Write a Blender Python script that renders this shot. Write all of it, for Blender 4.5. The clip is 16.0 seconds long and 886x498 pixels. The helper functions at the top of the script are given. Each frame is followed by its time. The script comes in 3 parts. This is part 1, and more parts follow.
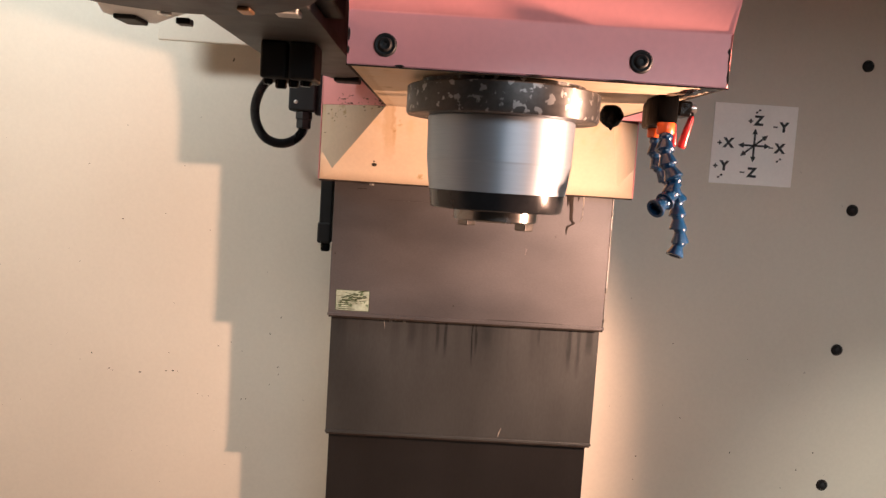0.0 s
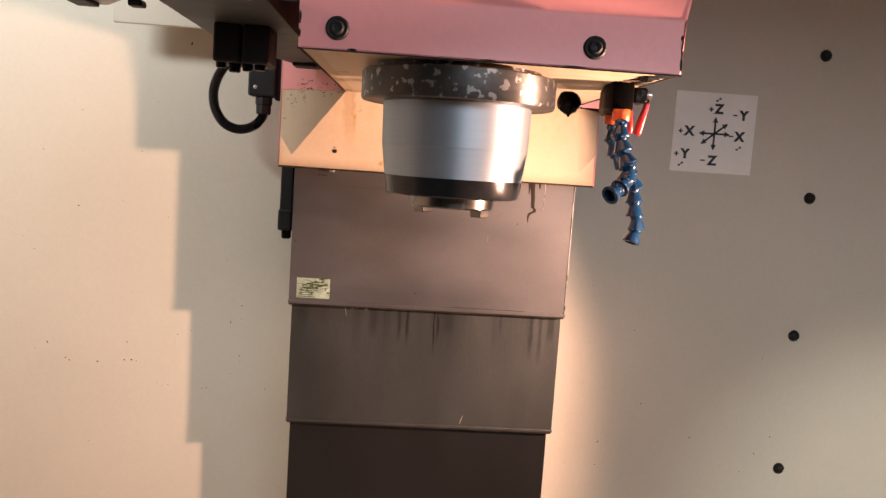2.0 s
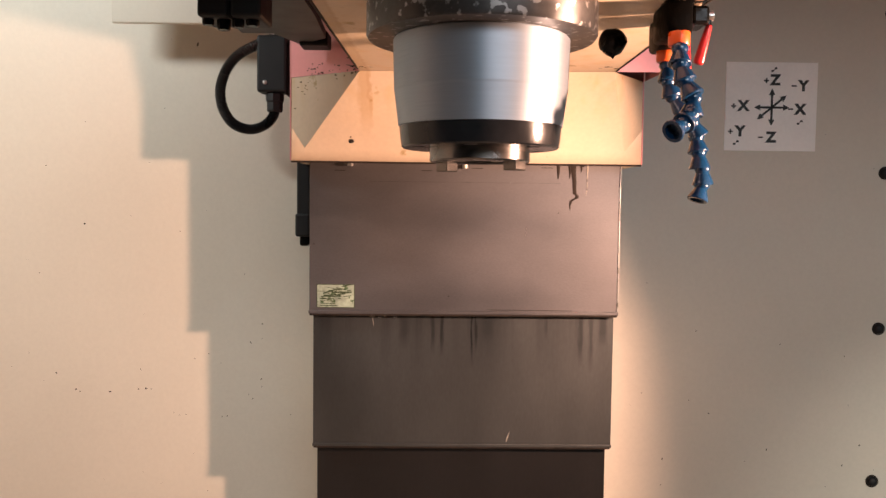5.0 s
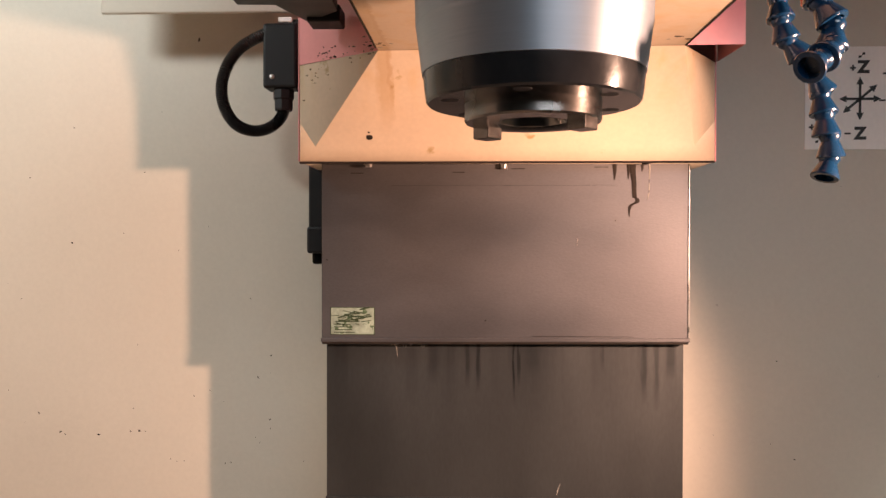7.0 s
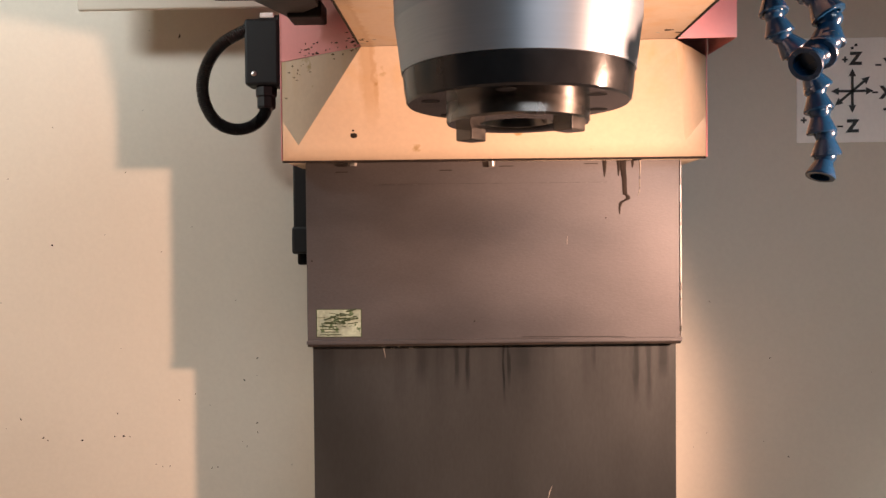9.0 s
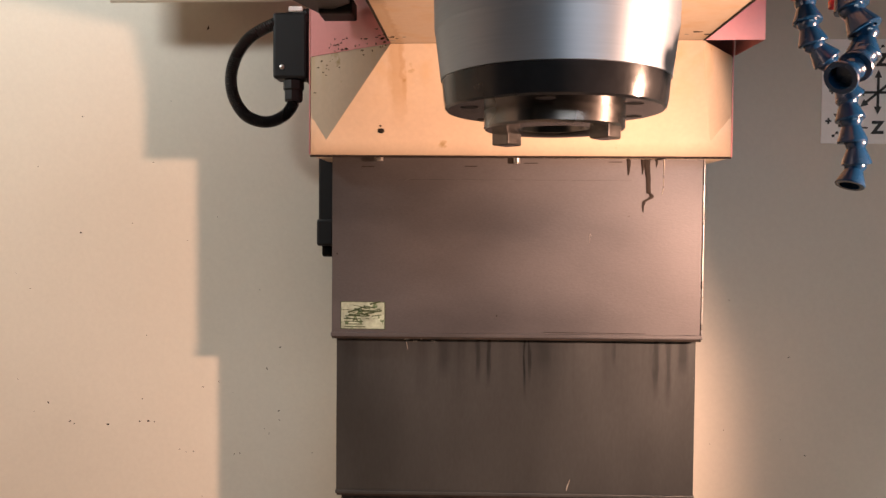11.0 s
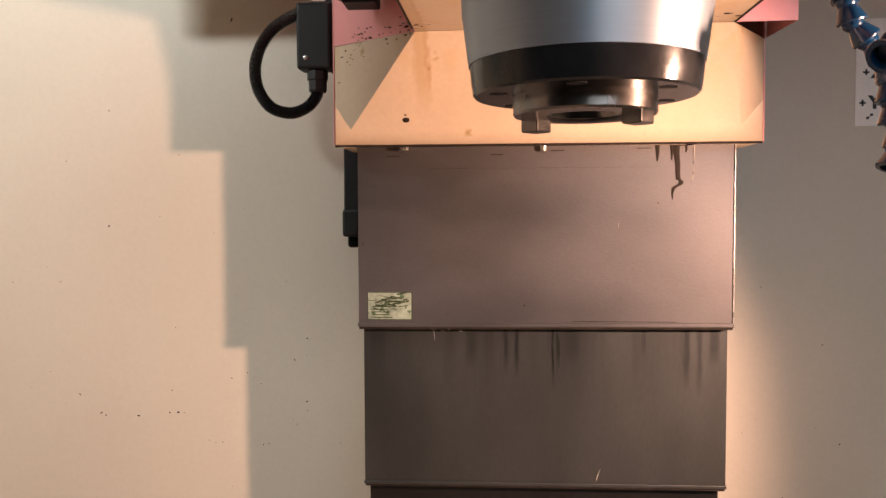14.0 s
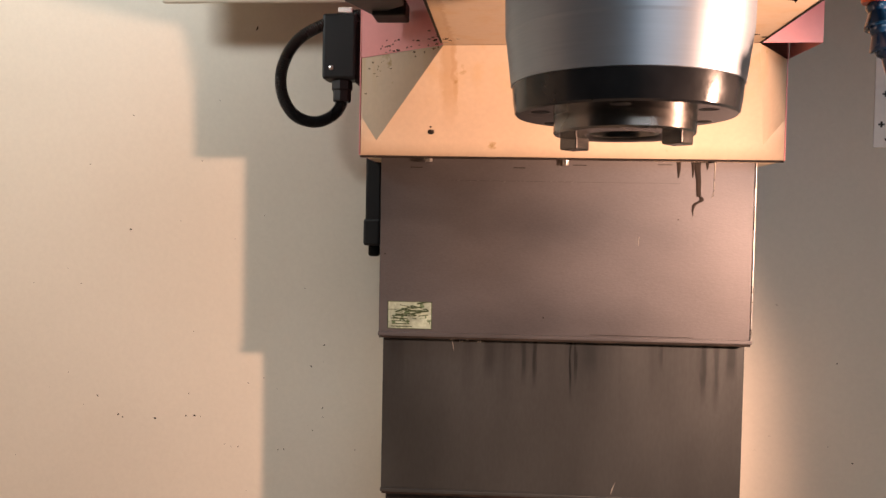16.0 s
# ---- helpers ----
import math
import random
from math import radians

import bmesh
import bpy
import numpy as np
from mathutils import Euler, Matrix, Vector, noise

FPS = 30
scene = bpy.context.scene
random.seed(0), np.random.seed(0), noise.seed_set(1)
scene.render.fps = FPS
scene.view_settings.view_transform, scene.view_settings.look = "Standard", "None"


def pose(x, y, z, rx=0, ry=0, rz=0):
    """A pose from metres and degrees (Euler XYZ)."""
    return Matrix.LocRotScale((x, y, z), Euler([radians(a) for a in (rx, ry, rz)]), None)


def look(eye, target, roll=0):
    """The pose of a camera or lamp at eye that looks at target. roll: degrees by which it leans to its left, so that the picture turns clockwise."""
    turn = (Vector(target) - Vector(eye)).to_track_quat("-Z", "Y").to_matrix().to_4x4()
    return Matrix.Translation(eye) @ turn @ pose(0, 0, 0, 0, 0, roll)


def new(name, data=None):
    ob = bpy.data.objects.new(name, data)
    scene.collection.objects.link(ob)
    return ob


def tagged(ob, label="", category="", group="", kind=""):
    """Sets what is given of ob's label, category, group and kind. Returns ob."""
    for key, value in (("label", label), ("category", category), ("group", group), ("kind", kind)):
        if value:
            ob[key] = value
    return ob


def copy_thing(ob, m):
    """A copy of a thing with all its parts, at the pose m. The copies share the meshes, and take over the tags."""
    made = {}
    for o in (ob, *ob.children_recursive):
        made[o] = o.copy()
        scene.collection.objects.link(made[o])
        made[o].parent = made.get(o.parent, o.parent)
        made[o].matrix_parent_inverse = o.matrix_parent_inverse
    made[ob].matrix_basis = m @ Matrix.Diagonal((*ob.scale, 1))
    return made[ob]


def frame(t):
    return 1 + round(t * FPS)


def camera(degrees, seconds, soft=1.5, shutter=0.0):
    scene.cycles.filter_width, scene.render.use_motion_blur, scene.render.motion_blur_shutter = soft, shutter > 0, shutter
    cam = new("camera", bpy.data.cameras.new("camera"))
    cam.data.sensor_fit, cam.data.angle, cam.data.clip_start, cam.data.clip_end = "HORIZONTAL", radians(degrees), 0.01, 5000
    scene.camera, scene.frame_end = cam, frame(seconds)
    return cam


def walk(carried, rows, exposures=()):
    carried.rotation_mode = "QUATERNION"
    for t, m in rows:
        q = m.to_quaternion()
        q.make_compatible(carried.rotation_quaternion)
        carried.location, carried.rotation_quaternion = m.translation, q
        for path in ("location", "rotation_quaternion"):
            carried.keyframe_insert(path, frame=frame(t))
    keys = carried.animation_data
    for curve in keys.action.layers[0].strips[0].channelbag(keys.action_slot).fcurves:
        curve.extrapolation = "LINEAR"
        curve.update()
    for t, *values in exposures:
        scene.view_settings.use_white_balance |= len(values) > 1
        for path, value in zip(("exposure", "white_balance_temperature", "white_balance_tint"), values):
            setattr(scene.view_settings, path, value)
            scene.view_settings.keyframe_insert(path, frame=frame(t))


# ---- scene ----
cam = camera(58.5, 16.0, soft=1.45)
PATH = [
    (0, (-0.061, 0.003, 1.502), (-0.043, 1.994, 1.319), 3.7),
    (0.5, (-0.059, 0.002, 1.502), (-0.046, 1.993, 1.32), 3.7),
    (1, (-0.059, 0.002, 1.502), (-0.036, 1.993, 1.315), 3.6),
    (1.5, (-0.042, 0.007, 1.5), (0.024, 1.996, 1.3), 3.6),
    (2, (-0.045, 0.008, 1.501), (0.049, 1.995, 1.293), 3.9),
    (2.5, (-0.04, 0.01, 1.502), (0.065, 1.996, 1.296), 4.4),
    (3, (-0.032, 0.004, 1.504), (0.078, 1.991, 1.305), 4.2),
    (3.5, (-0.04, -0.003, 1.507), (0.034, 1.986, 1.302), 3.2),
    (4, (-0.041, 0.015, 1.48), (-0.016, 2.003, 1.258), 1.7),
    (4.2, (-0.038, 0.03, 1.469), (-0.035, 2.02, 1.266), 1.3),
    (6.3, (-0.027, 0.32, 1.367), (-0.034, 2.32, 1.327), -0.1),
    (6.5, (-0.029, 0.327, 1.374), (-0.054, 2.326, 1.34), -0.3),
    (7, (-0.037, 0.332, 1.38), (-0.12, 2.33, 1.361), 0.1),
    (7.5, (-0.046, 0.336, 1.394), (-0.168, 2.332, 1.37), 0.9),
    (8, (-0.04, 0.346, 1.395), (-0.139, 2.343, 1.342), 0.5),
    (8.5, (-0.031, 0.355, 1.388), (-0.091, 2.354, 1.354), -0.6),
    (11, (-0.046, 0.341, 1.398), (-0.141, 2.338, 1.331), 0.5),
    (11.5, (-0.051, 0.341, 1.399), (-0.155, 2.337, 1.335), 0.4),
    (12, (-0.056, 0.34, 1.401), (-0.178, 2.335, 1.342), 0.2),
    (12.5, (-0.051, 0.34, 1.395), (-0.196, 2.333, 1.333), 0.2),
    (13, (-0.058, 0.342, 1.398), (-0.214, 2.335, 1.324), -0.2),
    (13.5, (-0.052, 0.344, 1.397), (-0.207, 2.336, 1.313), -0.4),
    (14, (-0.05, 0.348, 1.398), (-0.205, 2.34, 1.304), -0.2),
    (14.5, (-0.054, 0.347, 1.393), (-0.196, 2.34, 1.311), 0.4),
    (15, (-0.057, 0.345, 1.396), (-0.199, 2.338, 1.309), 1.0),
    (15.5, (-0.068, 0.341, 1.402), (-0.22, 2.333, 1.316), 1.1),
    (16, (-0.072, 0.336, 1.401), (-0.237, 2.328, 1.329), 1.1),
]
walk(cam, [(t, look(eye, target, roll)) for t, eye, target, roll in PATH], exposures=[(0, -0.05), (4.2, -0.06), (6.4, -0.24), (16, -0.25)])

# ---- light ----
scene.view_settings.exposure = -0.05
world = bpy.data.worlds.new("world")
scene.world = world
world.use_nodes = True
world.node_tree.nodes["Background"].inputs["Color"].default_value = (0.75, 0.85, 1.0, 1)
world.node_tree.nodes["Background"].inputs["Strength"].default_value = 0.02

LAMP = Vector((0.597, 0.7515, 1.443))      # warm halogen work lamp on the right
d = bpy.data.lights.new("work_lamp", "SPOT")
d.energy, d.color, d.shadow_soft_size = 96.0, (1.0, 0.575, 0.40), 0.019
d.spot_size, d.spot_blend = radians(112), 0.42
new("work_lamp", d).matrix_world = look(LAMP, LAMP + Vector((-0.92, 0.27, -0.36)))

d = bpy.data.lights.new("enclosure_tube", "AREA")      # cool tube inside the enclosure, over the open door to the left
d.energy, d.color, d.shape, d.size, d.size_y = 8.2, (0.95, 0.98, 0.97), "RECTANGLE", 0.34, 0.12
new("enclosure_tube", d).matrix_world = look((-1.00, 0.85, 2.08), (-0.6, 1.584, 1.55))

d = bpy.data.lights.new("workshop_ceiling_light", "AREA")
d.energy, d.color, d.shape, d.size, d.size_y = 21.5, (0.86, 0.93, 1.0), "RECTANGLE", 1.4, 0.5
new("workshop_ceiling_light", d).matrix_world = look((0.80, -1.0, 2.12), (0.25, 1.2, 1.3))

d = bpy.data.lights.new("added_side_spot", "SPOT")      # neutral spot added for the pale pool low on the right, source unseen
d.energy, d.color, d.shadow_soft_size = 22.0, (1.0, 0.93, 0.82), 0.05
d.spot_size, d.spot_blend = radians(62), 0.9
new("added_side_spot", d).matrix_world = look((1.12, 0.55, 1.15), (1.06, 1.584, 0.74))


# ---- materials ----
def mat(name, base, rough=0.5, metal=0.0, mottle=0.12, scale=6.0, grain=0.06, grain_scale=160.0, stretch=(1, 1, 1),
        bump=0.0, bump_scale=300.0, spot=None, spot_scale=20.0, spot_cut=0.7, rough_var=0.08, coat=0.0, ior=1.45, streak=None, runs=()):
    m = bpy.data.materials.new(name)
    m.use_nodes = True
    n, ln = m.node_tree.nodes, m.node_tree.links
    bsdf = n["Principled BSDF"]
    bsdf.inputs["Metallic"].default_value = metal
    bsdf.inputs["IOR"].default_value = ior
    bsdf.inputs["Coat Weight"].default_value = coat
    bsdf.inputs["Coat Roughness"].default_value = 0.15
    tc = n.new("ShaderNodeTexCoord")
    mp = n.new("ShaderNodeMapping")
    mp.inputs["Scale"].default_value = stretch
    ln.new(tc.outputs["Object"], mp.inputs["Vector"])

    def tex(sc, detail=5.0, plain=False):
        t = n.new("ShaderNodeTexNoise")
        t.inputs["Scale"].default_value, t.inputs["Detail"].default_value = sc, detail
        ln.new(tc.outputs["Object"] if plain else mp.outputs["Vector"], t.inputs["Vector"])
        return t.outputs["Fac"]

    def span(value, a, b, lo, hi):
        r = n.new("ShaderNodeMapRange")
        for key, v in zip(("From Min", "From Max", "To Min", "To Max"), (a, b, lo, hi)):
            r.inputs[key].default_value = v
        ln.new(value, r.inputs["Value"])
        return r.outputs["Result"]

    def mul(a, b):
        r = n.new("ShaderNodeMath")
        r.operation = "MULTIPLY"
        ln.new(a, r.inputs[0]), ln.new(b, r.inputs[1])
        return r.outputs[0]

    big, fine = tex(scale), tex(grain_scale, 3.0)
    shade = mul(span(big, 0.3, 0.7, 1 - mottle, 1 + mottle), span(fine, 0.3, 0.7, 1 - grain, 1 + grain))
    mix = n.new("ShaderNodeMix")
    mix.data_type, mix.blend_type = "RGBA", "MULTIPLY"
    mix.inputs["Factor"].default_value = 1.0
    mix.inputs["A"].default_value = (*base, 1)
    ln.new(shade, mix.inputs["B"])
    colour = mix.outputs["Result"]
    if spot:
        sp = tex(spot_scale, 6.0, True)
        over = n.new("ShaderNodeMix")
        over.data_type = "RGBA"
        ln.new(span(sp, spot_cut, spot_cut + 0.05, 0.0, 1.0), over.inputs["Factor"])
        ln.new(colour, over.inputs["A"])
        over.inputs["B"].default_value = (*spot, 1)
        colour = over.outputs["Result"]
    if streak:      # dried runs that hang from a height z1 and end near z0
        z0, z1, tint, amount = streak
        mp2 = n.new("ShaderNodeMapping")
        mp2.inputs["Scale"].default_value = (1, 1, 0.035)
        ln.new(tc.outputs["Object"], mp2.inputs["Vector"])
        t = n.new("ShaderNodeTexNoise")
        t.inputs["Scale"].default_value, t.inputs["Detail"].default_value = 38.0, 4.0
        ln.new(mp2.outputs["Vector"], t.inputs["Vector"])
        sep = n.new("ShaderNodeSeparateXYZ")
        ln.new(tc.outputs["Object"], sep.inputs[0])
        run = mul(span(t.outputs["Fac"], 0.50, 0.68, 0.0, amount), span(sep.outputs["Z"], z0, z1, 0.0, 1.0))
        over = n.new("ShaderNodeMix")
        over.data_type = "RGBA"
        ln.new(run, over.inputs["Factor"])
        ln.new(colour, over.inputs["A"])
        over.inputs["B"].default_value = (*tint, 1)
        colour = over.outputs["Result"]
    if runs:      # single dried runs: place across, half width, lower and upper end, tint, strength
        sep = n.new("ShaderNodeSeparateXYZ")
        ln.new(tc.outputs["Object"], sep.inputs[0])
        mp3 = n.new("ShaderNodeMapping")
        mp3.inputs["Scale"].default_value = (1, 1, 0.12)
        ln.new(tc.outputs["Object"], mp3.inputs["Vector"])
        wob = n.new("ShaderNodeTexNoise")
        wob.inputs["Scale"].default_value, wob.inputs["Detail"].default_value = 120.0, 4.0
        ln.new(mp3.outputs["Vector"], wob.inputs["Vector"])
        drift = span(wob.outputs["Fac"], 0.3, 0.7, -0.0025, 0.0025)
        for x0, half, z0, z1, tint, amount in runs:
            off = n.new("ShaderNodeMath")
            off.operation = "SUBTRACT"
            ln.new(sep.outputs["X"], off.inputs[0])
            off.inputs[1].default_value = x0
            bend = n.new("ShaderNodeMath")
            bend.operation = "ADD"
            ln.new(off.outputs[0], bend.inputs[0]), ln.new(drift, bend.inputs[1])
            away = n.new("ShaderNodeMath")
            away.operation = "ABSOLUTE"
            ln.new(bend.outputs[0], away.inputs[0])
            over = n.new("ShaderNodeMix")
            over.data_type = "RGBA"
            ln.new(mul(span(away.outputs[0], half * 0.3, half, amount, 0.0), span(sep.outputs["Z"], z0, z0 + (z1 - z0) * 0.45, 0.0, 1.0)), over.inputs["Factor"])
            ln.new(colour, over.inputs["A"])
            over.inputs["B"].default_value = (*tint, 1)
            colour = over.outputs["Result"]
    ln.new(colour, bsdf.inputs["Base Color"])
    ln.new(span(big, 0.3, 0.7, max(rough - rough_var, 0.03), min(rough + rough_var, 1)), bsdf.inputs["Roughness"])
    if bump:
        b = n.new("ShaderNodeBump")
        b.inputs["Strength"].default_value, b.inputs["Distance"].default_value = bump, 0.001
        ln.new(tex(bump_scale, 3.0), b.inputs["Height"])
        ln.new(b.outputs["Normal"], bsdf.inputs["Normal"])
    return m


CREAM_WALL = mat("cream_wall_paint", (0.58, 0.535, 0.45), 0.48, mottle=0.04, scale=3.0, grain=0.02, bump=0.12, bump_scale=220,
                 spot=(0.16, 0.12, 0.08), spot_scale=55, spot_cut=0.775)
CREAM = mat("cream_casting_paint", (0.59, 0.470, 0.345), 0.42, mottle=0.06, scale=9, grain=0.03, bump=0.15, bump_scale=150,
            spot=(0.36, 0.25, 0.11), spot_scale=26, spot_cut=0.67, streak=(1.525, 1.605, (0.55, 0.36, 0.15), 0.45),
            runs=((-0.150, 0.012, 1.515, 1.607, (0.40, 0.23, 0.08), 0.40), (-0.142, 0.004, 1.53, 1.607, (0.36, 0.20, 0.07), 0.35)))
RED = mat("coral_red_paint", (0.76, 0.292, 0.290), 0.38, mottle=0.05, scale=7, grain=0.02, bump=0.10, bump_scale=120, coat=0.2)
STEEL = mat("brushed_way_cover_steel", (0.104, 0.099, 0.102), 0.52, 0.80, mottle=0.20, scale=7, grain=0.05, grain_scale=420,
            stretch=(0.6, 1, 1.3), bump=0.13, bump_scale=330, rough_var=0.08)
OIL_RUNS = [(x, half, 1.243 - long_, 1.243, (0.010, 0.011, 0.012), much) for x, half, long_, much in (
    (0.0147, 0.0022, 0.085, 0.95), (0.0215, 0.0020, 0.062, 0.7), (-0.0335, 0.0030, 0.070, 0.7), (-0.0480, 0.0060, 0.066, 0.55), (-0.0935, 0.012, 0.060, 0.45),
    (0.0420, 0.014, 0.050, 0.35), (0.1335, 0.0025, 0.040, 0.45), (0.1900, 0.0050, 0.085, 0.55), (0.2060, 0.0060, 0.095, 0.5), (0.2260, 0.0080, 0.050, 0.5))]
STEEL_DULL = mat("oily_way_cover_steel", (0.058, 0.060, 0.059), 0.52, 0.74, mottle=0.24, scale=8, grain=0.05, grain_scale=260,
                 stretch=(1, 1, 0.35), bump=0.04, bump_scale=500, streak=(1.15, 1.235, (0.014, 0.016, 0.017), 0.45), rough_var=0.05, runs=OIL_RUNS)
STEEL_SIDE = mat("bright_side_steel", (0.90, 0.86, 0.80), 0.26, 1.0, mottle=0.10, scale=9, grain=0.05, grain_scale=260, rough_var=0.05)
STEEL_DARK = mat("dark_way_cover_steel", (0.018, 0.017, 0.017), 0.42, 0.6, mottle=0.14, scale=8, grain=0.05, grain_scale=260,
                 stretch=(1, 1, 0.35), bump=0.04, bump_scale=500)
ALU = mat("turned_aluminium", (0.36, 0.41, 0.47), 0.54, 0.80, mottle=0.04, scale=8, grain=0.03, grain_scale=700,
          stretch=(0.05, 0.05, 1), rough_var=0.04)
FLANGE = mat("worn_flange_steel", (0.070, 0.067, 0.066), 0.44, 0.85, mottle=0.3, scale=30, grain=0.12, grain_scale=200,
             spot=(0.28, 0.275, 0.27), spot_scale=115, spot_cut=0.575)
for turned in (ALU.node_tree, FLANGE.node_tree):      # circumferential turning marks stretch the reflections along the axis
    turning = turned.nodes.new("ShaderNodeTangent")
    turning.direction_type, turning.axis = "RADIAL", "Z"
    turned.links.new(turning.outputs["Tangent"], turned.nodes["Principled BSDF"].inputs["Tangent"])
    turned.nodes["Principled BSDF"].inputs["Anisotropic"].default_value = 0.7
    turned.nodes["Principled BSDF"].inputs["Anisotropic Rotation"].default_value = 0.25
NOSE = mat("ground_spindle_steel", (0.19, 0.175, 0.165), 0.22, 1.0, mottle=0.08, scale=30, grain=0.06, grain_scale=400)
BRONZE = mat("dull_bronze", (0.26, 0.15, 0.08), 0.4, 0.8, mottle=0.15, scale=40)
BRIGHT = mat("bright_steel", (0.62, 0.60, 0.57), 0.3, 1.0, mottle=0.06, scale=40)
BLACK_OXIDE = mat("black_oxide_steel", (0.012, 0.012, 0.013), 0.16, 0.0, mottle=0.3, scale=30, grain=0.1, ior=1.4, bump=0.06, bump_scale=260)
BLACK = mat("black_plastic", (0.007, 0.007, 0.0075), 0.55, mottle=0.2, scale=20, ior=1.38, bump=0.1, bump_scale=200)
CONDUIT = mat("glossy_black_conduit", (0.006, 0.006, 0.0065), 0.32, mottle=0.15, scale=20, ior=1.42)
BLACK_OILY = mat("oily_black_rubber", (0.004, 0.004, 0.004), 0.16, mottle=0.3, scale=60, bump=0.7, bump_scale=90, ior=1.2)
DARK_GREY = mat("dark_grey_painted_plate", (0.034, 0.032, 0.031), 0.5, mottle=0.15, scale=18)
LIGHT_GREY = mat("light_grey_casting", (0.52, 0.50, 0.47), 0.5, mottle=0.08, scale=16, bump=0.2, bump_scale=120)
BLUE = mat("blue_hose_plastic", (0.003, 0.024, 0.066), 0.24, mottle=0.15, scale=40, coat=0.3)
ORANGE = mat("orange_plastic", (0.55, 0.075, 0.012), 0.3, mottle=0.08, scale=40)
LEVER_RED = mat("red_lever_plastic", (0.36, 0.014, 0.014), 0.25, mottle=0.08, scale=40)
SIGN_WHITE = mat("off_white_sign_plastic", (0.84, 0.82, 0.78), 0.45, mottle=0.04, scale=14, grain=0.02)
INK = mat("black_print", (0.018, 0.017, 0.016), 0.5, mottle=0.1, scale=30)
TAG = mat("stained_paper_label", (0.27, 0.33, 0.26), 0.5, mottle=0.3, scale=70, grain=0.2, spot=(0.07, 0.12, 0.06), spot_scale=140, spot_cut=0.56)
TAG_INK = mat("green_print", (0.035, 0.055, 0.025), 0.5, mottle=0.2, scale=90)
GREASY = mat("greasy_black_casting", (0.003, 0.003, 0.003), 0.35, mottle=0.3, scale=60, bump=0.5, bump_scale=110, ior=1.13)
GREASY.node_tree.nodes["Principled BSDF"].inputs["Specular IOR Level"].default_value = 0.12
GRIME = mat("dark_oil_grime", (0.022, 0.017, 0.014), 0.75, mottle=0.4, scale=60, ior=1.25)
SMUDGE = mat("brown_grease_smudge", (0.12, 0.085, 0.055), 0.6, mottle=0.4, scale=80)
OIL_RUN = mat("thin_oil_film", (0.030, 0.028, 0.028), 0.35, 0.4, mottle=0.2, scale=40)
RESIDUE = mat("pale_dried_coolant", (0.36, 0.33, 0.28), 0.6, mottle=0.2, scale=80)
CHIP_PAN = mat("oily_grey_chip_pan", (0.30, 0.28, 0.25), 0.5, mottle=0.2, scale=8)
ROOM_WALL = mat("workshop_wall_paint", (0.55, 0.54, 0.52), 0.7, mottle=0.06, scale=2)
ROOM_FLOOR = mat("workshop_concrete", (0.28, 0.27, 0.26), 0.7, mottle=0.15, scale=3)


# ---- mesh helpers ----
def finish(bm, name, material, parent=None, label="", smooth=False, sharp=35):
    bmesh.ops.recalc_face_normals(bm, faces=bm.faces)
    if smooth:
        for f in bm.faces:
            f.smooth = True
        for e in bm.edges:
            if len(e.link_faces) == 2 and e.calc_face_angle(0) > radians(sharp):
                e.smooth = False
    me = bpy.data.meshes.new(name)
    bm.to_mesh(me)
    bm.free()
    for one in material if isinstance(material, (list, tuple)) else (material,):
        me.materials.append(one)
    ob = new(name, me)
    if parent:
        ob.parent = parent
    if label:
        ob["label"] = label
    return ob


def part(name, bm, material, parent, label="", smooth=False, sharp=35):
    return finish(bm, name, material, parent, label, smooth, sharp)


def thing(name, label, category, group="", kind="", at=(0, 0, 0)):
    ob = new(name)
    ob.location = at
    ob.empty_display_size = 0.05
    return tagged(ob, label, category, group, kind)


def box(x0, x1, y0, y1, z0, z1, bevel=0.0, seg=2):
    bm = bmesh.new()
    bmesh.ops.create_cube(bm, size=1)
    for v in bm.verts:
        v.co = Vector((x0 + (v.co.x + 0.5) * (x1 - x0), y0 + (v.co.y + 0.5) * (y1 - y0), z0 + (v.co.z + 0.5) * (z1 - z0)))
    if bevel:
        bmesh.ops.bevel(bm, geom=list(bm.edges), offset=bevel, segments=seg, profile=0.5, affect="EDGES")
    return bm


def lathe(profile, steps=48, centre=(0, 0, 0)):
    """Profile of (radius, height), turned about the z axis; a radius of 0 closes it."""
    bm = bmesh.new()
    rings = []
    for r, z in profile:
        if r < 1e-6:
            rings.append([bm.verts.new((centre[0], centre[1], centre[2] + z))])
        else:
            rings.append([bm.verts.new((centre[0] + r * math.cos(2 * math.pi * k / steps), centre[1] + r * math.sin(2 * math.pi * k / steps),
                                        centre[2] + z)) for k in range(steps)])
    for a, b in zip(rings, rings[1:]):
        for k in range(steps):
            j = (k + 1) % steps
            if len(a) == 1 and len(b) > 1:
                bm.faces.new((a[0], b[k], b[j]))
            elif len(b) == 1 and len(a) > 1:
                bm.faces.new((a[k], a[j], b[0]))
            elif len(a) > 1:
                bm.faces.new((a[k], a[j], b[j], b[k]))
    return bm


def slab(outline, z0, z1, bevel=0.0):
    """A plate with an outline in x and y."""
    bm = bmesh.new()
    low = [bm.verts.new((x, y, z0)) for x, y in outline]
    high = [bm.verts.new((x, y, z1)) for x, y in outline]
    bm.faces.new(low[::-1]), bm.faces.new(high)
    for k in range(len(low)):
        j = (k + 1) % len(low)
        bm.faces.new((low[k], low[j], high[j], high[k]))
    if bevel:
        bmesh.ops.bevel(bm, geom=list(bm.edges), offset=bevel, segments=2, profile=0.5, affect="EDGES")
    return bm


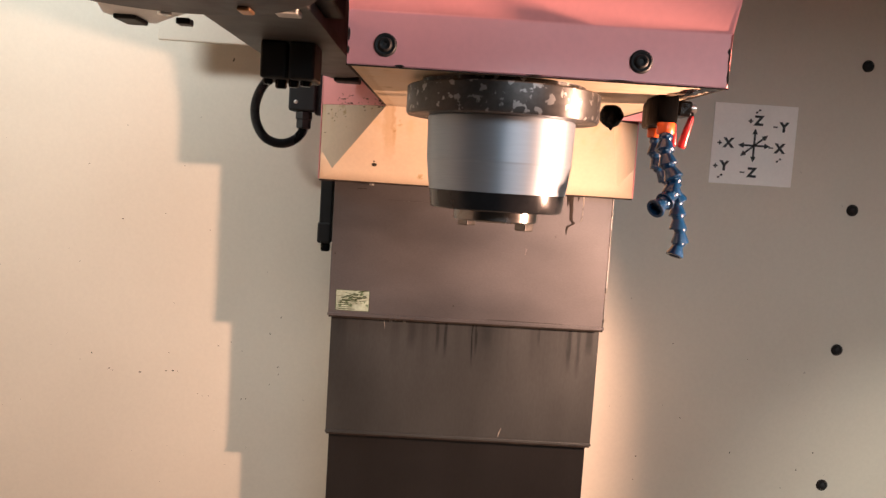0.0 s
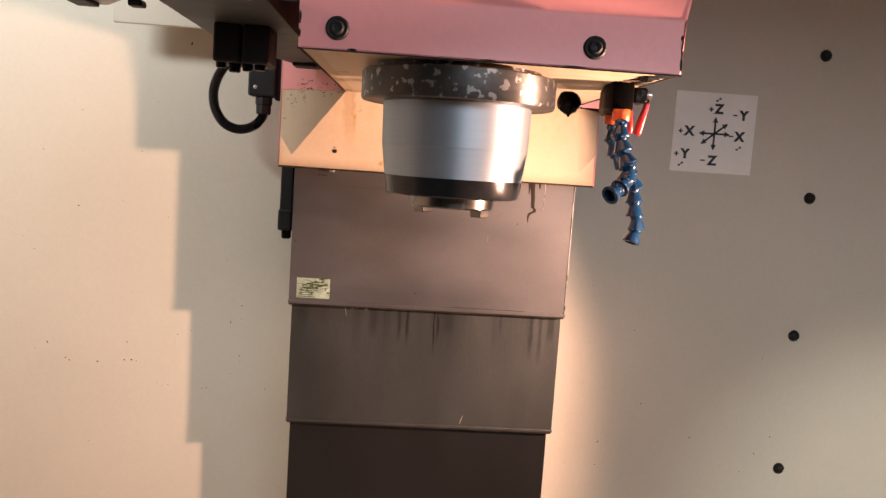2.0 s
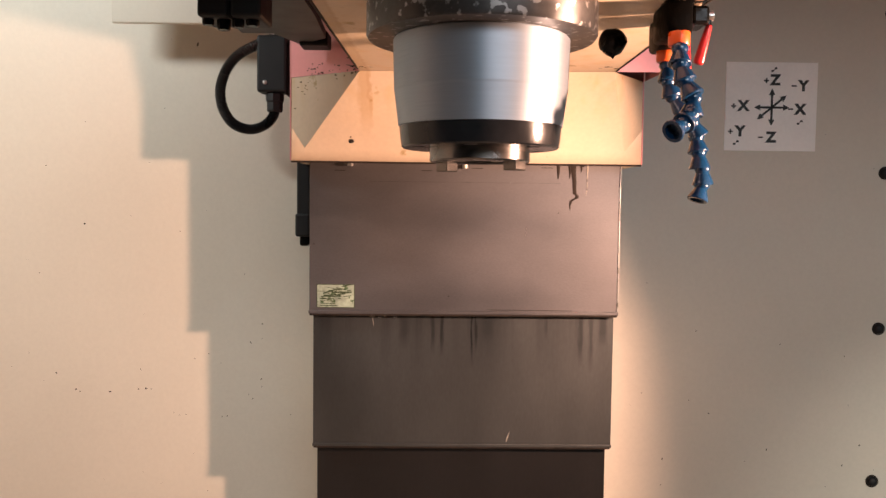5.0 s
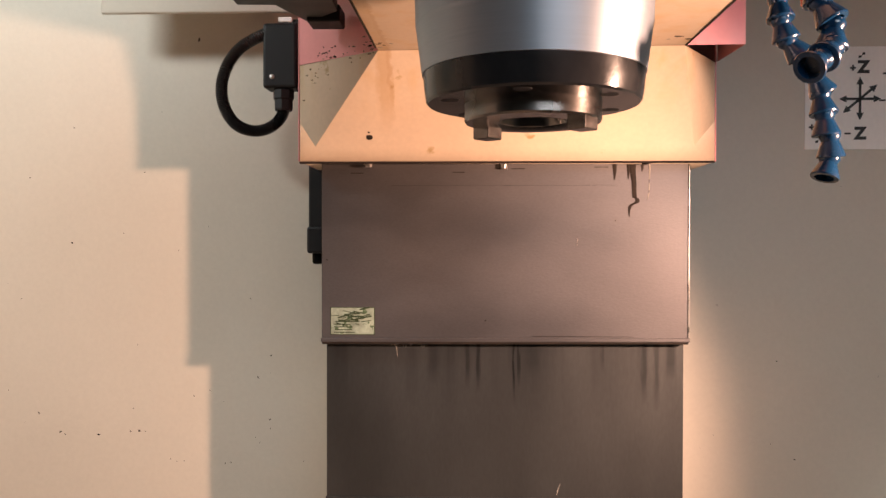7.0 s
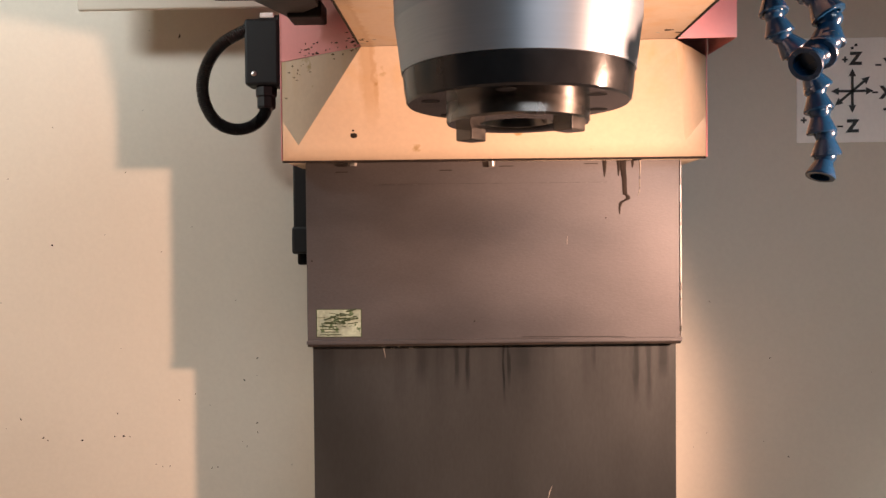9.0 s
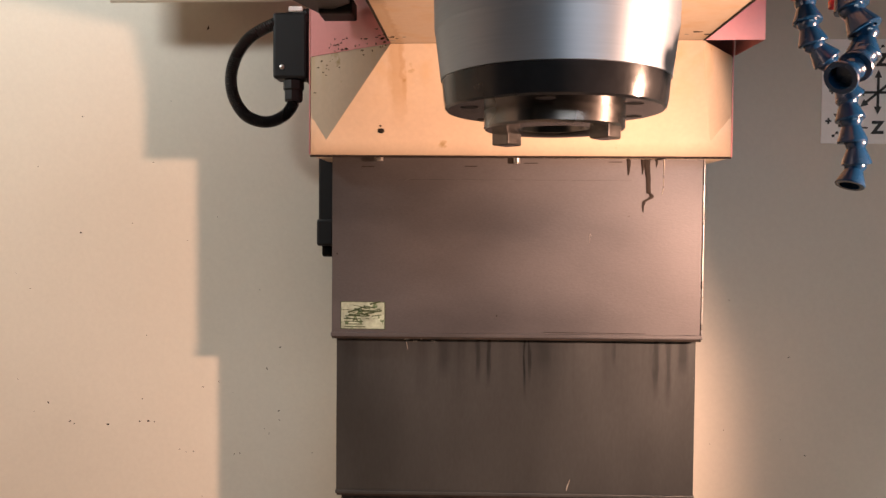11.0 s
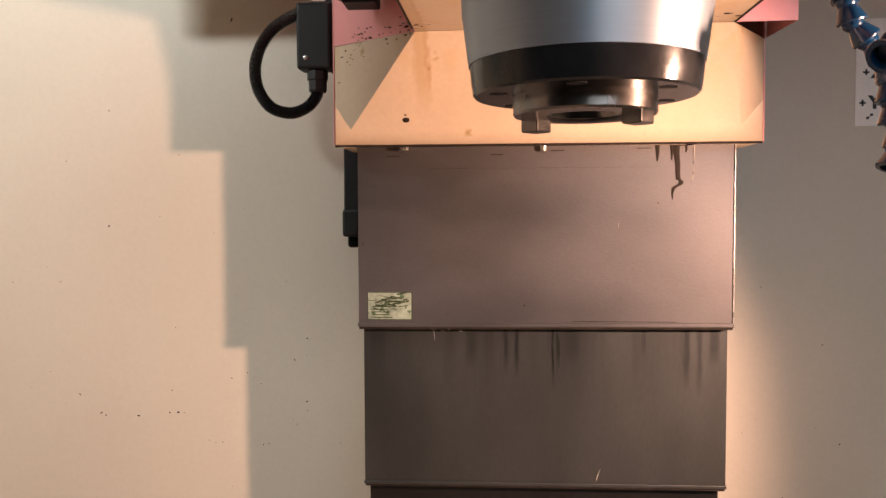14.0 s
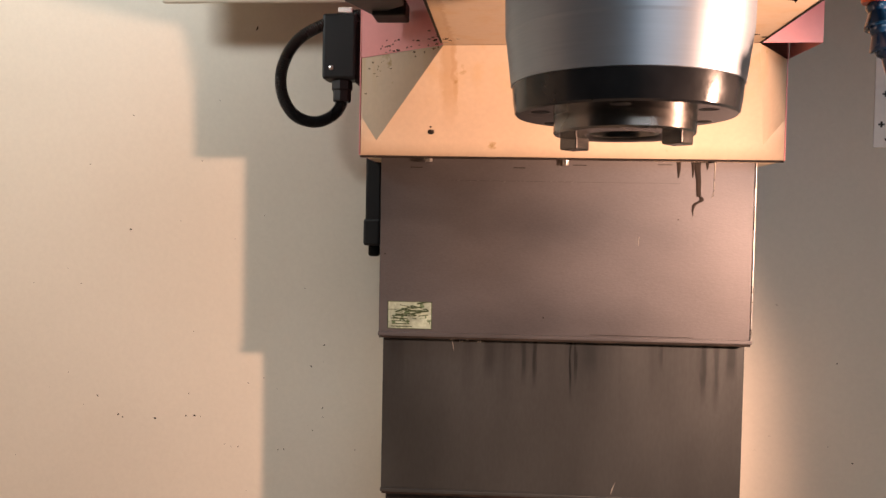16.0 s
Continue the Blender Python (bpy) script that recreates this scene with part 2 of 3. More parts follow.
def solid(verts, faces):
    bm = bmesh.new()
    vs = [bm.verts.new(v) for v in verts]
    for f in faces:
        bm.faces.new([vs[k] for k in f])
    return bm


def glide(points, per=8):
    """A smooth line through the points."""
    pts = [Vector(p) for p in points]
    out = []
    for k in range(len(pts) - 1):
        a, b, c, e = pts[max(k - 1, 0)], pts[k], pts[k + 1], pts[min(k + 2, len(pts) - 1)]
        for j in range(per):
            u = j / per
            out.append(0.5 * ((2 * b) + (c - a) * u + (2 * a - 5 * b + 4 * c - e) * u * u + (3 * b - a - 3 * c + e) * u ** 3))
    return out + [pts[-1]]


def tube(line, radius, steps=14, rib=0.0, every=2):
    bm = bmesh.new()
    rings, side = [], Vector((0, 1, 0))
    for k, p in enumerate(line):
        ahead = (line[min(k + 1, len(line) - 1)] - line[max(k - 1, 0)]).normalized()
        u = (side - ahead * side.dot(ahead)).normalized()
        w = ahead.cross(u)
        r = radius * (1 + rib * (1 if k % every == 0 else -1))
        rings.append([bm.verts.new(p + r * (math.cos(2 * math.pi * j / steps) * u + math.sin(2 * math.pi * j / steps) * w)) for j in range(steps)])
    for a, b in zip(rings, rings[1:]):
        for j in range(steps):
            bm.faces.new((a[j], a[(j + 1) % steps], b[(j + 1) % steps], b[j]))
    bm.faces.new(rings[0][::-1]), bm.faces.new(rings[-1])
    return bm


def blob(centre, rx, ry, rz, rough=0.25, seed=0, level=2):
    bm = bmesh.new()
    bmesh.ops.create_icosphere(bm, subdivisions=level, radius=1)
    for v in bm.verts:
        k = 1 + rough * noise.noise(v.co * 1.7 + Vector((seed * 7.3, seed, 0)))
        v.co = Vector((centre[0] + v.co.x * rx * k, centre[1] + v.co.y * ry * k, centre[2] + v.co.z * rz * k))
    return bm


def flat_run(points, widths, y, depth=0.0006):
    """A run of dried liquid on a wall that faces -y: a strip along (x, z) points with a width at each."""
    bm = bmesh.new()
    rows = []
    for (x, z), w in zip(points, widths):
        rows.append([bm.verts.new((x - w / 2, y, z)), bm.verts.new((x - w / 5, y - depth, z)), bm.verts.new((x + w / 5, y - depth, z)), bm.verts.new((x + w / 2, y, z))])
    for a, b in zip(rows, rows[1:]):
        for k in range(3):
            bm.faces.new((a[k], a[k + 1], b[k + 1], b[k]))
    return bm


def text_mesh(words, size, x, y, z, name, material, parent, thick=0.0004):
    cu = bpy.data.curves.new(name, "FONT")
    cu.body, cu.size, cu.align_x, cu.align_y, cu.extrude, cu.offset = words, size, "CENTER", "CENTER", thick, size * 0.05
    ob = bpy.data.objects.new(name, cu)
    scene.collection.objects.link(ob)
    me = bpy.data.meshes.new_from_object(ob.evaluated_get(bpy.context.evaluated_depsgraph_get()))
    bpy.data.objects.remove(ob)
    me.transform(pose(x, y, z, 90))
    me.materials.clear()
    me.materials.append(material)
    made = new(name, me)
    made.parent = parent
    return made


# ---- the enclosure and the workshop round it ----
WALL_Y = 1.584
tagged(finish(box(-1.25, 1.25, WALL_Y, WALL_Y + 0.02, 0.55, 2.35), "wall_back", CREAM_WALL), "cream painted sheet metal rear wall with dirt specks", "wall", kind="structure")
tagged(finish(box(-1.27, -1.25, 0.25, WALL_Y + 0.02, 0.55, 2.35), "wall_left", CREAM_WALL), "cream painted sheet metal side wall", "wall", kind="structure")
tagged(finish(box(1.25, 1.27, 0.25, WALL_Y + 0.02, 0.55, 2.35), "wall_right", CREAM_WALL), "cream painted sheet metal side wall", "wall", kind="structure")
tagged(finish(box(-1.27, 1.27, 0.25, WALL_Y + 0.02, 0.53, 0.55), "floor", CHIP_PAN), "oily grey chip pan under the machine", "floor", kind="structure")
tagged(finish(box(-1.27, 1.27, 0.23, 0.25, 0.0, 0.95), "wall_front_apron", CREAM_WALL), "cream sheet metal apron below the door", "wall", kind="structure")
# Unseen header, set low to keep the ceiling light off the upper rear wall.
tagged(finish(box(-1.27, 1.27, 0.20, 0.25, 1.90, 2.35), "wall_light_block", CREAM_WALL), "unseen cream header added above the door to block light", "wall", kind="structure")
tagged(finish(box(-3.0, 3.0, -3.0, 3.0, -0.02, 0.0), "workshop_floor", ROOM_FLOOR), "grey workshop concrete floor", "floor", kind="structure")
tagged(finish(box(-3.0, 3.0, -3.0, 3.0, 3.0, 3.02), "ceiling", ROOM_WALL), "plain pale workshop ceiling", "ceiling", kind="structure")
for nm, b in (("wall_room_south", (-3.0, 3.0, -3.02, -3.0)), ("wall_room_north", (-3.0, 3.0, 3.0, 3.02)), ("wall_room_west", (-3.02, -3.0, -3.0, 3.0)), ("wall_room_east", (3.0, 3.02, -3.0, 3.0))):
    tagged(finish(box(*b, 0.0, 3.0), nm, ROOM_WALL), "plain pale workshop wall", "wall", kind="structure")

# raised sheet panel on the rear wall
panel = thing("wall_panel", "cream sheet metal panel held off the rear wall", "panel")
part("sheet", box(-0.598, -0.30, 1.494, 1.502, 1.719, 2.2, 0.003, 3), CREAM_WALL, panel, smooth=True)
part("flange", box(-0.598, -0.30, 1.503, WALL_Y - 0.001, 2.0, 2.2, 0.002), CREAM_WALL, panel)

# bolt heads down the rear wall
bolt = None
for k in range(4):
    z = 1.7705 - 0.2842 * k
    if bolt is None:
        bolt = thing("wall_bolt", "black domed bolt head on the cream wall", "bolt", "bolts down the wall", at=(0.7655, WALL_Y, z))
        bm = lathe([(0, 0.0075), (0.004, 0.0072), (0.0075, 0.0055), (0.0092, 0.0025), (0.0095, 0.0)], 20)
        bmesh.ops.transform(bm, matrix=pose(0, 0, 0, 90), verts=bm.verts)
        part("head", bm, BLACK, bolt, smooth=True)
        bm = lathe([(0.0095, 0.0022), (0.0115, 0.0018), (0.0118, 0.0)], 20)
        bmesh.ops.transform(bm, matrix=pose(0, 0, 0, 90), verts=bm.verts)
        part("washer", bm, GRIME, bolt, smooth=True)
    else:
        copy_thing(bolt, pose(0.7655, WALL_Y, z))

# axis sign
SIGN_Y = WALL_Y - 0.0015
sign = thing("axis_sign", "square off-white axis direction sign with black arrows", "sign")
part("plate", box(0.472, 0.637, SIGN_Y, WALL_Y, 1.5235, 1.6825, 0.0006, 1), SIGN_WHITE, sign)
for words, x, z in (("Z", 0.5605, 1.650), ("Y", 0.6115, 1.640), ("X", 0.5045, 1.6035), ("X", 0.607, 1.598), ("Y", 0.500, 1.558), ("Z", 0.556, 1.5475)):
    text_mesh(words, 0.0255, x, SIGN_Y - 0.0005, z, "letter", INK, sign)
for x, z, plus in ((0.5445, 1.6495, 1), (0.5945, 1.6405, 0), (0.487, 1.6035, 1), (0.5895, 1.599, 0), (0.4825, 1.558, 1), (0.537, 1.548, 0)):
    part("mark", box(x - 0.0045, x + 0.0045, SIGN_Y - 0.0008, SIGN_Y - 0.0002, z - 0.0013, z + 0.0013), INK, sign)
    if plus:
        part("mark", box(x - 0.0013, x + 0.0013, SIGN_Y - 0.0012, SIGN_Y - 0.0004, z - 0.0045, z + 0.0045), INK, sign)


def arrow(cx, cz, dx, dz, long_, wide, name, tip=0.0085):
    u, w = Vector((dx, 0, dz)).normalized(), Vector((-dz, 0, dx)).normalized()
    c = Vector((cx, SIGN_Y - 0.0004, cz))
    flat = [c - w * wide, c + w * wide, c + u * (long_ - tip) + w * wide, c + u * (long_ - tip) + w * tip * 0.48, c + u * long_,
            c + u * (long_ - tip) - w * tip * 0.48, c + u * (long_ - tip) - w * wide]
    bm = bmesh.new()
    vs = [bm.verts.new(p) for p in flat]
    f = bm.faces.new(vs)
    g = bmesh.ops.extrude_face_region(bm, geom=[f])
    bmesh.ops.translate(bm, verts=[v for v in g["geom"] if isinstance(v, bmesh.types.BMVert)], vec=(0, -0.0006, 0))
    return part(name, bm, INK, sign)


for dx, dz, ln_ in ((1, 0, 0.032), (-1, 0, 0.032), (0, 1, 0.034), (0, -1, 0.033), (0.62, 0.52, 0.034), (-0.62, -0.52, 0.034)):
    arrow(0.5555, 1.6015, dx, dz, ln_, 0.0019, "arrow", 0.0115)
for x, z in ((0.558, 1.669), (0.607, 1.5755), (0.493, 1.538)):
    for sx, sz in ((1, 1), (-1, -1)):
        part("symbol", solid([(x, SIGN_Y - 0.0006, z), (x + sx * 0.0055, SIGN_Y - 0.0006, z + sz * 0.001), (x + sx * 0.0045, SIGN_Y - 0.0006, z + sz * 0.0045),
                              (x + sx * 0.001, SIGN_Y - 0.0006, z + sz * 0.004)], [(0, 1, 2, 3)]), INK, sign)

# ---- telescopic way cover ----
cover = thing("way_cover", "telescopic stainless steel way cover with oily streaks", "machine cover")


def tilted(bm, lift, half):
    """Raises the right end of a lower edge by lift, in proportion across the sheet."""
    low = min(v.co.z for v in bm.verts)
    for v in bm.verts:
        if v.co.z < low + 0.012:
            v.co.z += lift * (v.co.x + half) / (2 * half)
    return bm


def sheet(half_l, half_r, y, z0, z1, material, name, lift, side):
    """A folded sheet: front face, with its two side returns as parts."""
    t = 0.002
    ob = part(name, tilted(box(half_l, half_r, y, y + t, z0, z1, 0.0007, 1), lift, 0.244), material, cover)
    for x in (half_l, half_r - t):
        part("side_return", box(x, x + t, y + t + 0.0002, WALL_Y - 0.002, z0 + (lift if x > 0 else 0), z1), side, ob)
    return ob


c1 = sheet(-0.2445, 0.2445, 1.390, 1.2465, 1.62, STEEL, "cover_sheet", 0.0026, STEEL)
c2 = sheet(-0.2410, 0.2425, 1.408, 1.0275, 1.40, STEEL_DULL, "cover_sheet", 0.0034, STEEL_SIDE)
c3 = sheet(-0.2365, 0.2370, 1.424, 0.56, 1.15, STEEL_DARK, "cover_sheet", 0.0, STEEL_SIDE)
c1["label"], c2["label"], c3["label"] = "brushed upper cover sheet", "oil-streaked middle cover sheet", "dark lower cover sheet"
part("hem", tilted(box(-0.2455, 0.2455, 1.3875, 1.391, 1.2445, 1.2500, 0.001, 2), 0.0026, 0.244), STEEL, c1)
part("wiper_edge", tilted(box(-0.2440, 0.2440, 1.3885, 1.407, 1.2415, 1.2450, 0.0006, 1), 0.0026, 0.244), GRIME, c1)
part("hem", tilted(box(-0.2420, 0.2435, 1.4055, 1.409, 1.0255, 1.0305, 0.001, 2), 0.0034, 0.244), STEEL_DULL, c2)
part("wiper_edge", tilted(box(-0.2400, 0.2415, 1.4070, 1.423, 1.0225, 1.0260, 0.0006, 1), 0.0034, 0.244), GRIME, c2)

# Bright strip paints in the light caught along the right edge.
part("edge_glint", box(0.2432, 0.2454, 1.3882, 1.3925, 1.2500, 1.4850, 0.0008, 2), BRIGHT, c1)

# paper label on the upper sheet
tag = thing("paper_label", "small stained pale green paper label on the cover", "label")
part("paper", box(-0.2315, -0.1735, 1.3892, 1.3902, 1.2552, 1.2905), TAG, tag)
part("border", box(-0.2325, -0.1725, 1.3894, 1.3901, 1.2544, 1.2913), TAG_INK, tag)
for k in range(5):
    z = 1.2720 - 0.0036 * k
    x0 = -0.2295 + random.uniform(0, 0.004)
    part("print_bar", box(x0, x0 + random.uniform(0.018, 0.036), 1.3886, 1.3893, z - 0.0005, z + 0.0006), TAG_INK, tag)
for k in range(30):
    bm = box(-0.5, 0.5, -0.0003, 0.0003, -0.5, 0.5)
    bmesh.ops.transform(bm, matrix=pose(-0.2040 + random.gauss(0, 0.011), 1.3889 - 0.00003 * k, 1.2790 + random.gauss(0, 0.0045), 0, random.gauss(0, 9), 0)
                        @ Matrix.Diagonal((random.uniform(0.004, 0.017), 1, random.uniform(0.0006, 0.0021), 1)), verts=bm.verts)
    part("print_bar", bm, TAG_INK, tag)

# black rail end beside the cover
bar = thing("rail_strip", "black plastic strip beside the way cover", "machine strip")
part("strip", box(-0.2830, -0.2600, 1.486, 1.512, 1.396, 1.62, 0.003), BLACK, bar)
part("end_clip", box(-0.2855, -0.2600, 1.484, 1.514, 1.362, 1.402, 0.004), BLACK, bar)
part("wiper", box(-0.2790, -0.2620, 1.490, 1.510, 1.346, 1.366, 0.004), BLACK_OILY, bar)

# ---- head casting ----
head = thing("milling_machine_head", "coral red machine head with cream underside", "machine head")
AL, AR = (-0.154, 1.272, 1.607), (0.204, 1.258, 1.607)
BL, BR = (-0.246, 1.355, 1.503), (0.241, 1.355, 1.5025)
PL, PR = (-0.2675, 1.361, 1.535), (0.2685, 1.361, 1.535)
CL, CR = (-0.2675, 1.361, 1.4845), (0.2685, 1.361, 1.4830)
RL, RR = (-0.2675, 1.361, 1.610), (0.2685, 1.361, 1.610)
WB = WALL_Y - 0.004
bm = solid([AL, AR, BR, BL, CL, CR, PL, PR, RL, RR, (-0.2675, WB, 1.4845), (0.2685, WB, 1.4830)],
           [(0, 1, 2, 3), (3, 2, 5, 4), (6, 3, 4), (2, 7, 5), (8, 0, 3, 6), (1, 9, 7, 2), (4, 5, 11, 10)])
for e in bm.edges:      # the sloping front runs softly into its lower lip
    e.smooth = all(abs(v.co.z - 1.5028) < 1e-3 for v in e.verts) or max(v.co.z for v in e.verts) < 1.52
for f in bm.faces:
    f.smooth = True
part("saddle_front", bm, CREAM, head, "cream faceted saddle front")
part("saddle_side", box(-0.2705, -0.2678, 1.363, WB, 1.4850, 2.05, 0.001, 1), RED, head)
part("saddle_side", box(0.2688, 0.2715, 1.363, WB, 1.4835, 2.05, 0.001, 1), RED, head)
part("flank", solid([(-0.2678, 1.360, 1.6102), (-0.1540, 1.2715, 1.6072), (-0.1540, 1.2715, 2.05), (-0.2678, 1.360, 2.05)], [(0, 1, 2, 3)]), RED, head)
part("side_cover", solid([(0.2043, 1.2575, 1.6072), (0.2720, 1.2560, 1.6072), (0.2720, 1.2560, 2.05), (0.2043, 1.2575, 2.05), (0.2718, 1.3625, 1.611), (0.2718, 1.3625, 2.05)],
     [(0, 1, 2, 3), (1, 4, 5, 2)]), RED, head)
HL, HR, HF, UZ = -0.1545, 0.2005, 0.748, 1.6005
RX0, RX1, RY0, RY1, RZ = -0.1535, 0.2035, 1.2725, 1.2585, 1.6074
part("underside", solid([(HL + 0.002, HF + 0.002, UZ), (HR - 0.002, HF + 0.002, UZ), (RX1, RY1, RZ), (RX0, RY0, RZ),
                         (HL + 0.002, HF + 0.002, UZ + 0.01), (HR - 0.002, HF + 0.002, UZ + 0.01), (RX1, RY1, RZ + 0.01), (RX0, RY0, RZ + 0.01)],
     [(0, 1, 2, 3), (4, 5, 6, 7), (0, 1, 5, 4), (1, 2, 6, 5), (2, 3, 7, 6), (3, 0, 4, 7)]), CREAM, head, "cream painted underside")
FOLD, HOOD = 1.6495, 1.756
bm = solid([(HL, HF, UZ - 0.001), (HR, HF, UZ - 0.001), (HR, HF, FOLD), (HL, HF, FOLD), (HR, HF - 0.062, HOOD), (HL, HF - 0.062, HOOD), (HR, HF - 0.062, 2.05), (HL, HF - 0.062, 2.05),
            (HL, HF + 0.0018, UZ - 0.001), (HR, HF + 0.0018, UZ - 0.001), (RX0 - 0.002, RY0 - 0.001, 2.05), (RX1 + 0.002, RY1 - 0.001, 2.05), (RX0 - 0.002, RY0 - 0.001, RZ + 0.011), (RX1 + 0.002, RY1 - 0.001, RZ + 0.011),
            (HL, HF + 0.0018, UZ + 0.011), (HR, HF + 0.0018, UZ + 0.011)],
           [(0, 1, 2, 3), (3, 2, 4, 5), (5, 4, 6, 7), (0, 1, 9, 8), (7, 6, 11, 10), (8, 9, 15, 14), (0, 3, 5, 7, 10, 12, 14, 8), (1, 2, 4, 6, 11, 13, 15, 9)])
bmesh.ops.bevel(bm, geom=[e for e in bm.edges if all(v.co.y < HF + 0.001 for v in e.verts)], offset=0.0014, segments=2, profile=0.5, affect="EDGES")
part("front_cover", bm, RED, head, "folded coral front cover", smooth=True, sharp=20)
for x0, x1, y0, y1 in ((HL - 0.0006, HL + 0.0016, RX0 - 0.0026, RX0 - 0.0004), (HR - 0.0016, HR + 0.0006, RX1 + 0.0004, RX1 + 0.0026)):
    part("side_seam", solid([(x0, HF + 0.003, UZ - 0.0006), (x1, HF + 0.003, UZ - 0.0006), (y1, RY1, RZ - 0.0006), (y0, RY1, RZ - 0.0006),
                             (x0, HF + 0.003, UZ + 0.012), (x1, HF + 0.003, UZ + 0.012), (y1, RY1, RZ + 0.012), (y0, RY1, RZ + 0.012)],
         [(0, 1, 2, 3), (4, 5, 6, 7), (0, 1, 5, 4), (1, 2, 6, 5), (2, 3, 7, 6), (3, 0, 4, 7)]), GRIME, head)
part("dark_seam", box(HL - 0.0004, HR + 0.0004, HF + 0.0002, HF + 0.0020, UZ - 0.0019, UZ - 0.0009), GRIME, head)
for x in (-0.1195, 0.1175):
    bm = lathe([(0, 0.0030), (0.0024, 0.0030), (0.0026, 0.0048), (0.0048, 0.0057), (0.0062, 0.0046), (0.0068, 0.0020), (0.0092, 0.0028), (0.0106, 0.0015), (0.0109, 0)], 32)
    bmesh.ops.transform(bm, matrix=pose(x, HF - 0.0002, 1.6190, 90), verts=bm.verts)
    part("cover_screw", bm, BLACK, head, "black button-head screw", smooth=True)
# chipped paint at the edges of the front cover
rnd = random.Random(4)
for x, z, w, h in ((HL + 0.001, 1.627, 0.0012, 0.006), (HL + 0.001, 1.613, 0.001, 0.004), (HR - 0.0012, 1.624, 0.0011, 0.010), (HR - 0.0012, 1.610, 0.0012, 0.006), (HR - 0.002, 1.633, 0.0014, 0.003),
                   (-0.105, UZ + 0.0002, 0.0045, 0.0012), (0.02, UZ, 0.008, 0.0006), (0.10, UZ, 0.012, 0.0006)):
    part("paint_chip", blob((x, HF - 0.0002, z), w, 0.0005, h, 0.5, rnd.randint(1, 90), 2), GRIME, head)


def under(x, y):
    """Height of the underside at a place."""
    return UZ + (RZ - UZ) * (y - HF) / (RY1 - HF)


for k in range(34):      # grime along the front edge and by the rear corners of the underside
    if k < 20:
        x, y, r = rnd.uniform(HL + 0.01, HR - 0.02), HF + 0.004 + 0.012 * rnd.random() ** 2, rnd.uniform(0.0012, 0.0045)
    else:
        x, y, r = rnd.choice((RX0 + 0.012, RX1 - 0.02)) + rnd.gauss(0, 0.012), 1.235 + rnd.gauss(0, 0.018), rnd.uniform(0.001, 0.003)
    part("grime_spot", blob((x, y, under(x, y) - 0.0001), r * rnd.uniform(1, 2.4), r, 0.0004, 0.6, k, 1), GRIME if k % 3 else RESIDUE, head)
for k in range(54):      # oily specks on the shaded facet and the flank above it
    u = 1 - 0.75 * rnd.random() ** 1.6 if k < 34 else rnd.random()
    x, y = -0.2670 + u * 0.108, 1.3600 - u * 0.084
    z = 1.609 + abs(rnd.gauss(0, 0.013)) * (0.3 + u) if k < 34 else 1.606 - abs(rnd.gauss(0, 0.016)) * (1 - u)
    if k >= 34:
        y -= 0.0035 * (1 - u)
    part("grime_spot", blob((x - 0.0004, y - 0.0006, z), rnd.uniform(0.0006, 0.0036) * (0.3 + 0.8 * u if k < 34 else 0.5), 0.0005, rnd.uniform(0.0003, 0.0011), 0.9, k + 50, 2), GRIME if k < 34 and k % 3 == 0 else SMUDGE, head)

# small fixings and grime on the saddle front
part("dark_edge_strip", box(-0.2680, 0.2690, 1.3598, 1.3640, 1.4815, 1.4842, 0.0005, 1), GRIME, head)
bm = lathe([(0, 0.0022), (0.0035, 0.0018), (0.0054, -0.001)], 16)
bmesh.ops.transform(bm, matrix=pose(-0.174, 1.3462, 1.5160, 90), verts=bm.verts)
part("plug_screw", bm, GRIME, head, smooth=True)
part("oil_drop", blob((-0.1742, 1.3418, 1.5215), 0.0026, 0.0010, 0.0036, 0.3, 3, 1), GRIME, head)
bm = lathe([(0, -0.010), (0.0040, -0.010), (0.0044, -0.009), (0.0044, 0.004)], 16)
bmesh.ops.translate(bm, verts=bm.verts, vec=(0.000, 1.384, 1.4860))
part("stop_pin", bm, BRIGHT, head, "bright steel pin", smooth=True)
bm = lathe([(0, -0.007), (0.0050, -0.007), (0.0056, -0.005), (0.0056, 0.003)], 6)
bmesh.ops.translate(bm, verts=bm.verts, vec=(-0.180, 1.376, 1.4850))
part("hex_screw", bm, BRIGHT, head)
part("grime_lump", blob((0.186, 1.378, 1.4845), 0.007, 0.005, 0.0035, 0.7, 5, 2), GRIME, head)

# dark patches round the valve, in the front corner of the underside
for k in range(26):
    u, w = rnd.random(), rnd.random()
    x, y = 0.194 - 0.030 * u * (0.35 + 0.65 * w), HF + 0.008 + 0.115 * w
    part("dark_patch", blob((x, y, under(x, y) - 0.0003), rnd.uniform(0.004, 0.009), rnd.uniform(0.008, 0.016), 0.0007, 0.5, k + 200, 2), BLACK_OILY if k % 4 else SMUDGE, head)

